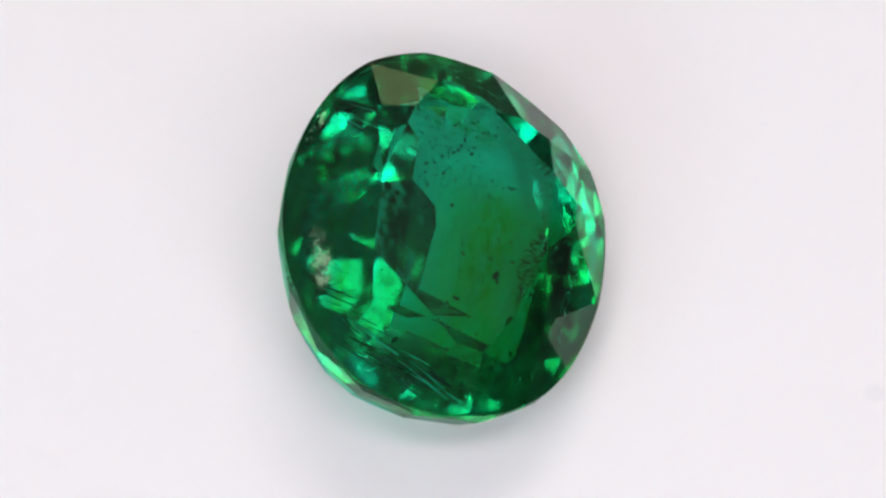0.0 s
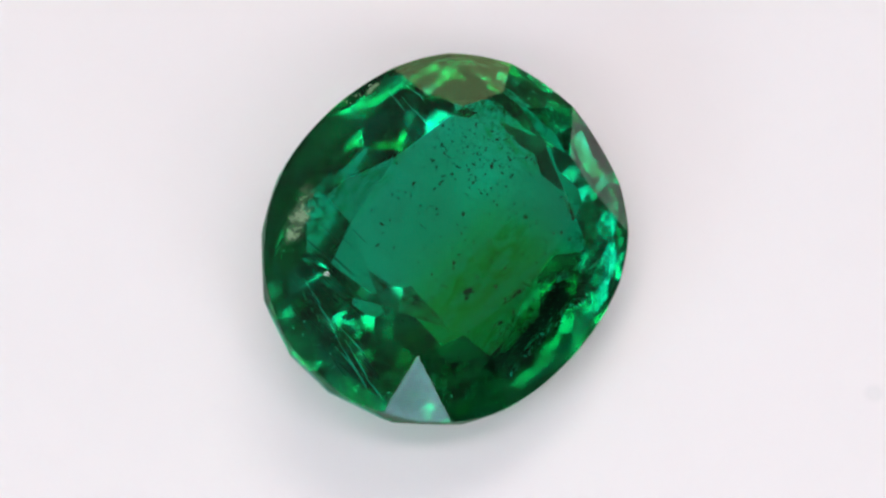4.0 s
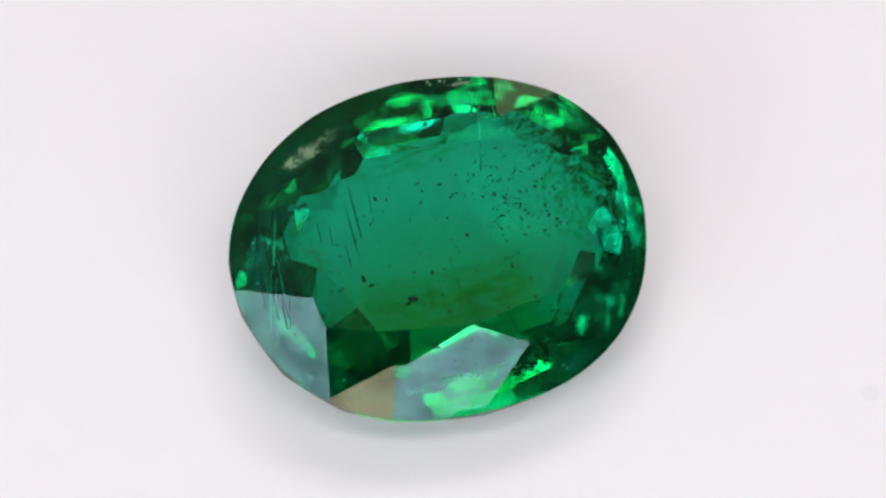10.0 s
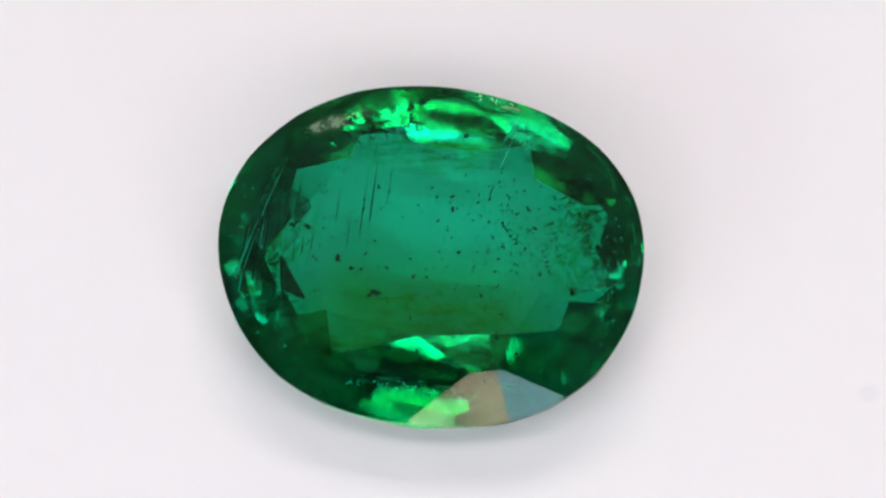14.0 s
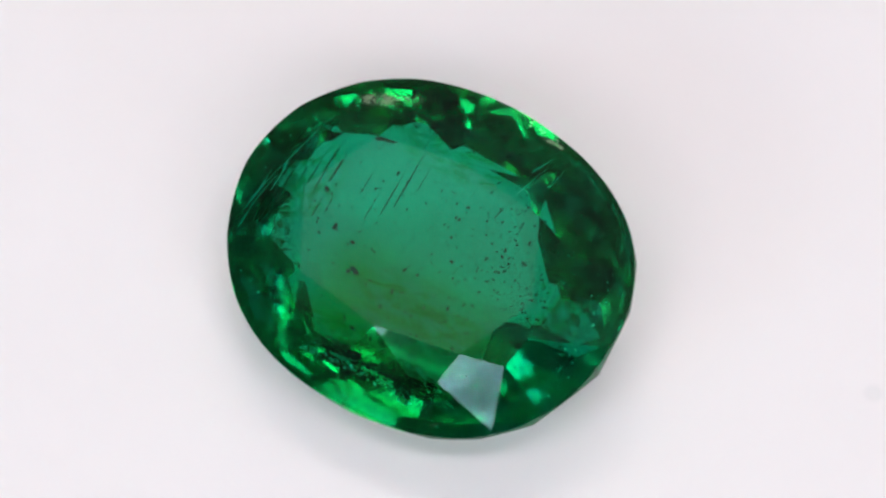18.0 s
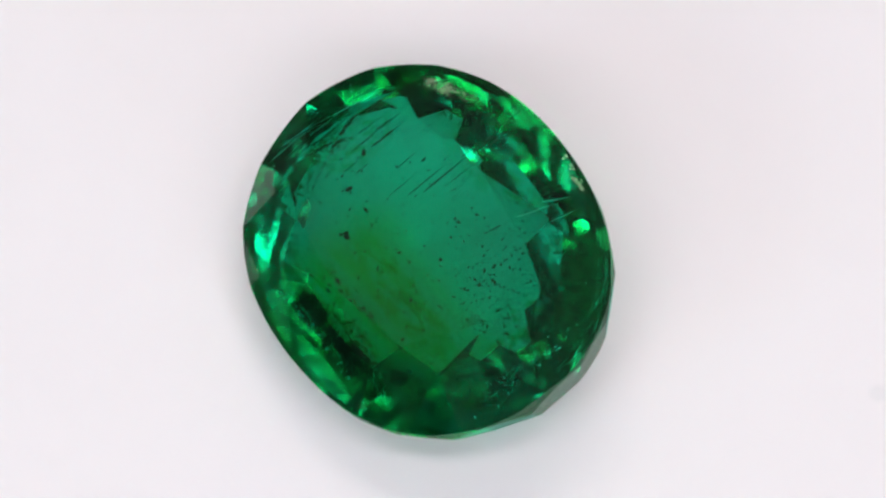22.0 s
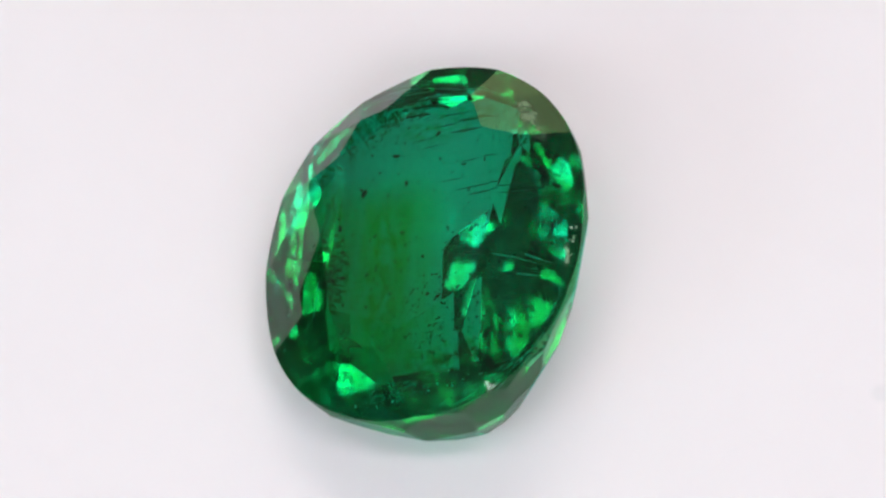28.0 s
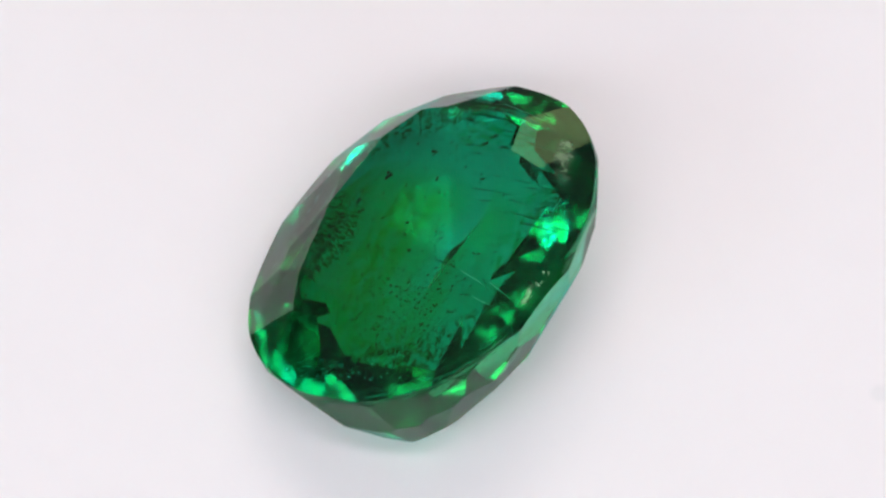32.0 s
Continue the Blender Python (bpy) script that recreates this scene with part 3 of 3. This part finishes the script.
def tint_sheet():
    """A tinted sheet, deeper towards the resting side; paints in the shadowed card's green."""
    m, nodes, links, out = material("deep_green_tint")
    where = nodes.new("ShaderNodeTexCoord")
    split = nodes.new("ShaderNodeSeparateXYZ")
    links.new(where.outputs["Object"], split.inputs["Vector"])
    side = nodes.new("ShaderNodeMapRange")
    side.interpolation_type = "SMOOTHSTEP"
    side.inputs["From Min"].default_value, side.inputs["From Max"].default_value = 0.30 * U, -0.80 * U
    ragged = noise_node(nodes, links, 900, 5.0, 0.6)
    shift = nodes.new("ShaderNodeMath")
    shift.operation, shift.inputs[1].default_value, shift.inputs[2].default_value = "MULTIPLY_ADD", 0.5 * U, -0.25 * U
    links.new(ragged.outputs["Fac"], shift.inputs[0])
    edge = nodes.new("ShaderNodeMath")
    links.new(split.outputs["X"], edge.inputs[0])
    links.new(shift.outputs["Value"], edge.inputs[1])
    links.new(edge.outputs["Value"], side.inputs["Value"])
    drawn = nodes.new("ShaderNodeMapping")
    drawn.inputs["Scale"].default_value = (2.6, 0.35, 1)
    links.new(where.outputs["Object"], drawn.inputs["Vector"])
    cloud = noise_node(nodes, links, 900, 5.0, 0.62)
    links.new(drawn.outputs["Vector"], cloud.inputs["Vector"])
    patch = nodes.new("ShaderNodeMapRange")
    patch.inputs["From Min"].default_value, patch.inputs["From Max"].default_value = 0.36, 0.62
    patch.inputs["To Min"].default_value, patch.inputs["To Max"].default_value = 0.55, 1.0
    links.new(cloud.outputs["Fac"], patch.inputs["Value"])
    amount = nodes.new("ShaderNodeMath")
    amount.operation, amount.use_clamp = "MULTIPLY", True
    wide = nodes.new("ShaderNodeMath")
    wide.operation = "ABSOLUTE"
    links.new(split.outputs["Y"], wide.inputs[0])
    ends = nodes.new("ShaderNodeMapRange")
    ends.interpolation_type = "SMOOTHSTEP"
    ends.inputs["From Min"].default_value, ends.inputs["From Max"].default_value = 2.3 * U, 1.2 * U
    links.new(wide.outputs["Value"], ends.inputs["Value"])
    both = nodes.new("ShaderNodeMath")
    both.operation = "MULTIPLY"
    links.new(side.outputs["Result"], both.inputs[0])
    links.new(ends.outputs["Result"], both.inputs[1])
    links.new(both.outputs["Value"], amount.inputs[0])
    links.new(patch.outputs["Result"], amount.inputs[1])
    tint = nodes.new("ShaderNodeMixRGB")
    tint.inputs["Color1"].default_value, tint.inputs["Color2"].default_value = (1, 1, 1, 1), (0.04, 0.90, 0.42, 1)
    links.new(amount.outputs["Value"], tint.inputs["Fac"])
    clear = nodes.new("ShaderNodeBsdfTransparent")
    links.new(tint.outputs["Color"], clear.inputs["Color"])
    links.new(clear.outputs["BSDF"], out.inputs["Surface"])
    # a level through the stone, parallel to the facet on which it lies
    down = REST.to_3x3().inverted() @ Vector((0, 0, -1))
    bm = bmesh.new()
    bm.from_mesh(body.data)
    place = down * (LIFT * MM - 0.6 * U)
    bmesh.ops.bisect_plane(bm, geom=bm.verts[:] + bm.edges[:] + bm.faces[:], dist=1e-9, plane_co=place, plane_no=down, clear_inner=True, clear_outer=True)
    bmesh.ops.contextual_create(bm, geom=bm.edges[:])
    heart = sum((v.co for v in bm.verts), Vector()) / len(bm.verts)
    for v in bm.verts:
        v.co = heart + (v.co - heart) * 0.985
    data = bpy.data.meshes.new("zone")
    bm.to_mesh(data)
    bm.free()
    data.materials.append(m)
    return part("tint_sheet", data, gem, "yellow-green tinted sheet inside the stone that paints in its shaded side")


tint_sheet()


def motions():
    """The stone turns once a minute about the upright axis."""
    rows = [(0, 0.27, 0.159, 80.49), (1, 0.287, 0.137, 74.46), (2, 0.302, 0.115, 68.43), (3, 0.313, 0.093, 62.4), (4, 0.32, 0.071, 56.37), (5, 0.323, 0.05, 50.34),
            (6, 0.324, 0.03, 44.31), (7, 0.316, -0.01, 38.28), (8, 0.305, -0.049, 32.25), (9, 0.292, -0.086, 26.22), (10, 0.278, -0.163, 20.19), (11, 0.261, -0.238, 14.16),
            (12, 0.218, -0.292, 8.13), (13, 0.174, -0.343, 2.1), (14, 0.11, -0.367, -3.93), (15, 0.059, -0.383, -9.96), (16, 0.022, -0.391, -16.0), (17, -0.016, -0.395, -22.03),
            (18, -0.051, -0.386, -28.06), (19, -0.086, -0.373, -34.09), (20, -0.145, -0.355, -40.12), (20.5, -0.175, -0.344, -43.13), (20.9, -0.198, -0.204, -45.54),
            (22, -0.224, -0.186, -52.18), (22.6, -0.234, -0.243, -55.8), (23, -0.241, -0.219, -58.21), (24, -0.249, -0.194, -64.24), (25, -0.255, -0.167, -70.27),
            (26, -0.264, -0.133, -76.3), (27, -0.275, -0.094, -82.33), (28, -0.283, -0.053, -88.36), (29, -0.293, -0.045, -94.39), (30, -0.3, -0.036, -100.42),
            (31, -0.292, -0.03, -106.45), (32, -0.282, -0.024, -112.48)]
    walk(gem, [(t, stone_pose(x, y, turn)) for t, x, y, turn in rows])


motions()
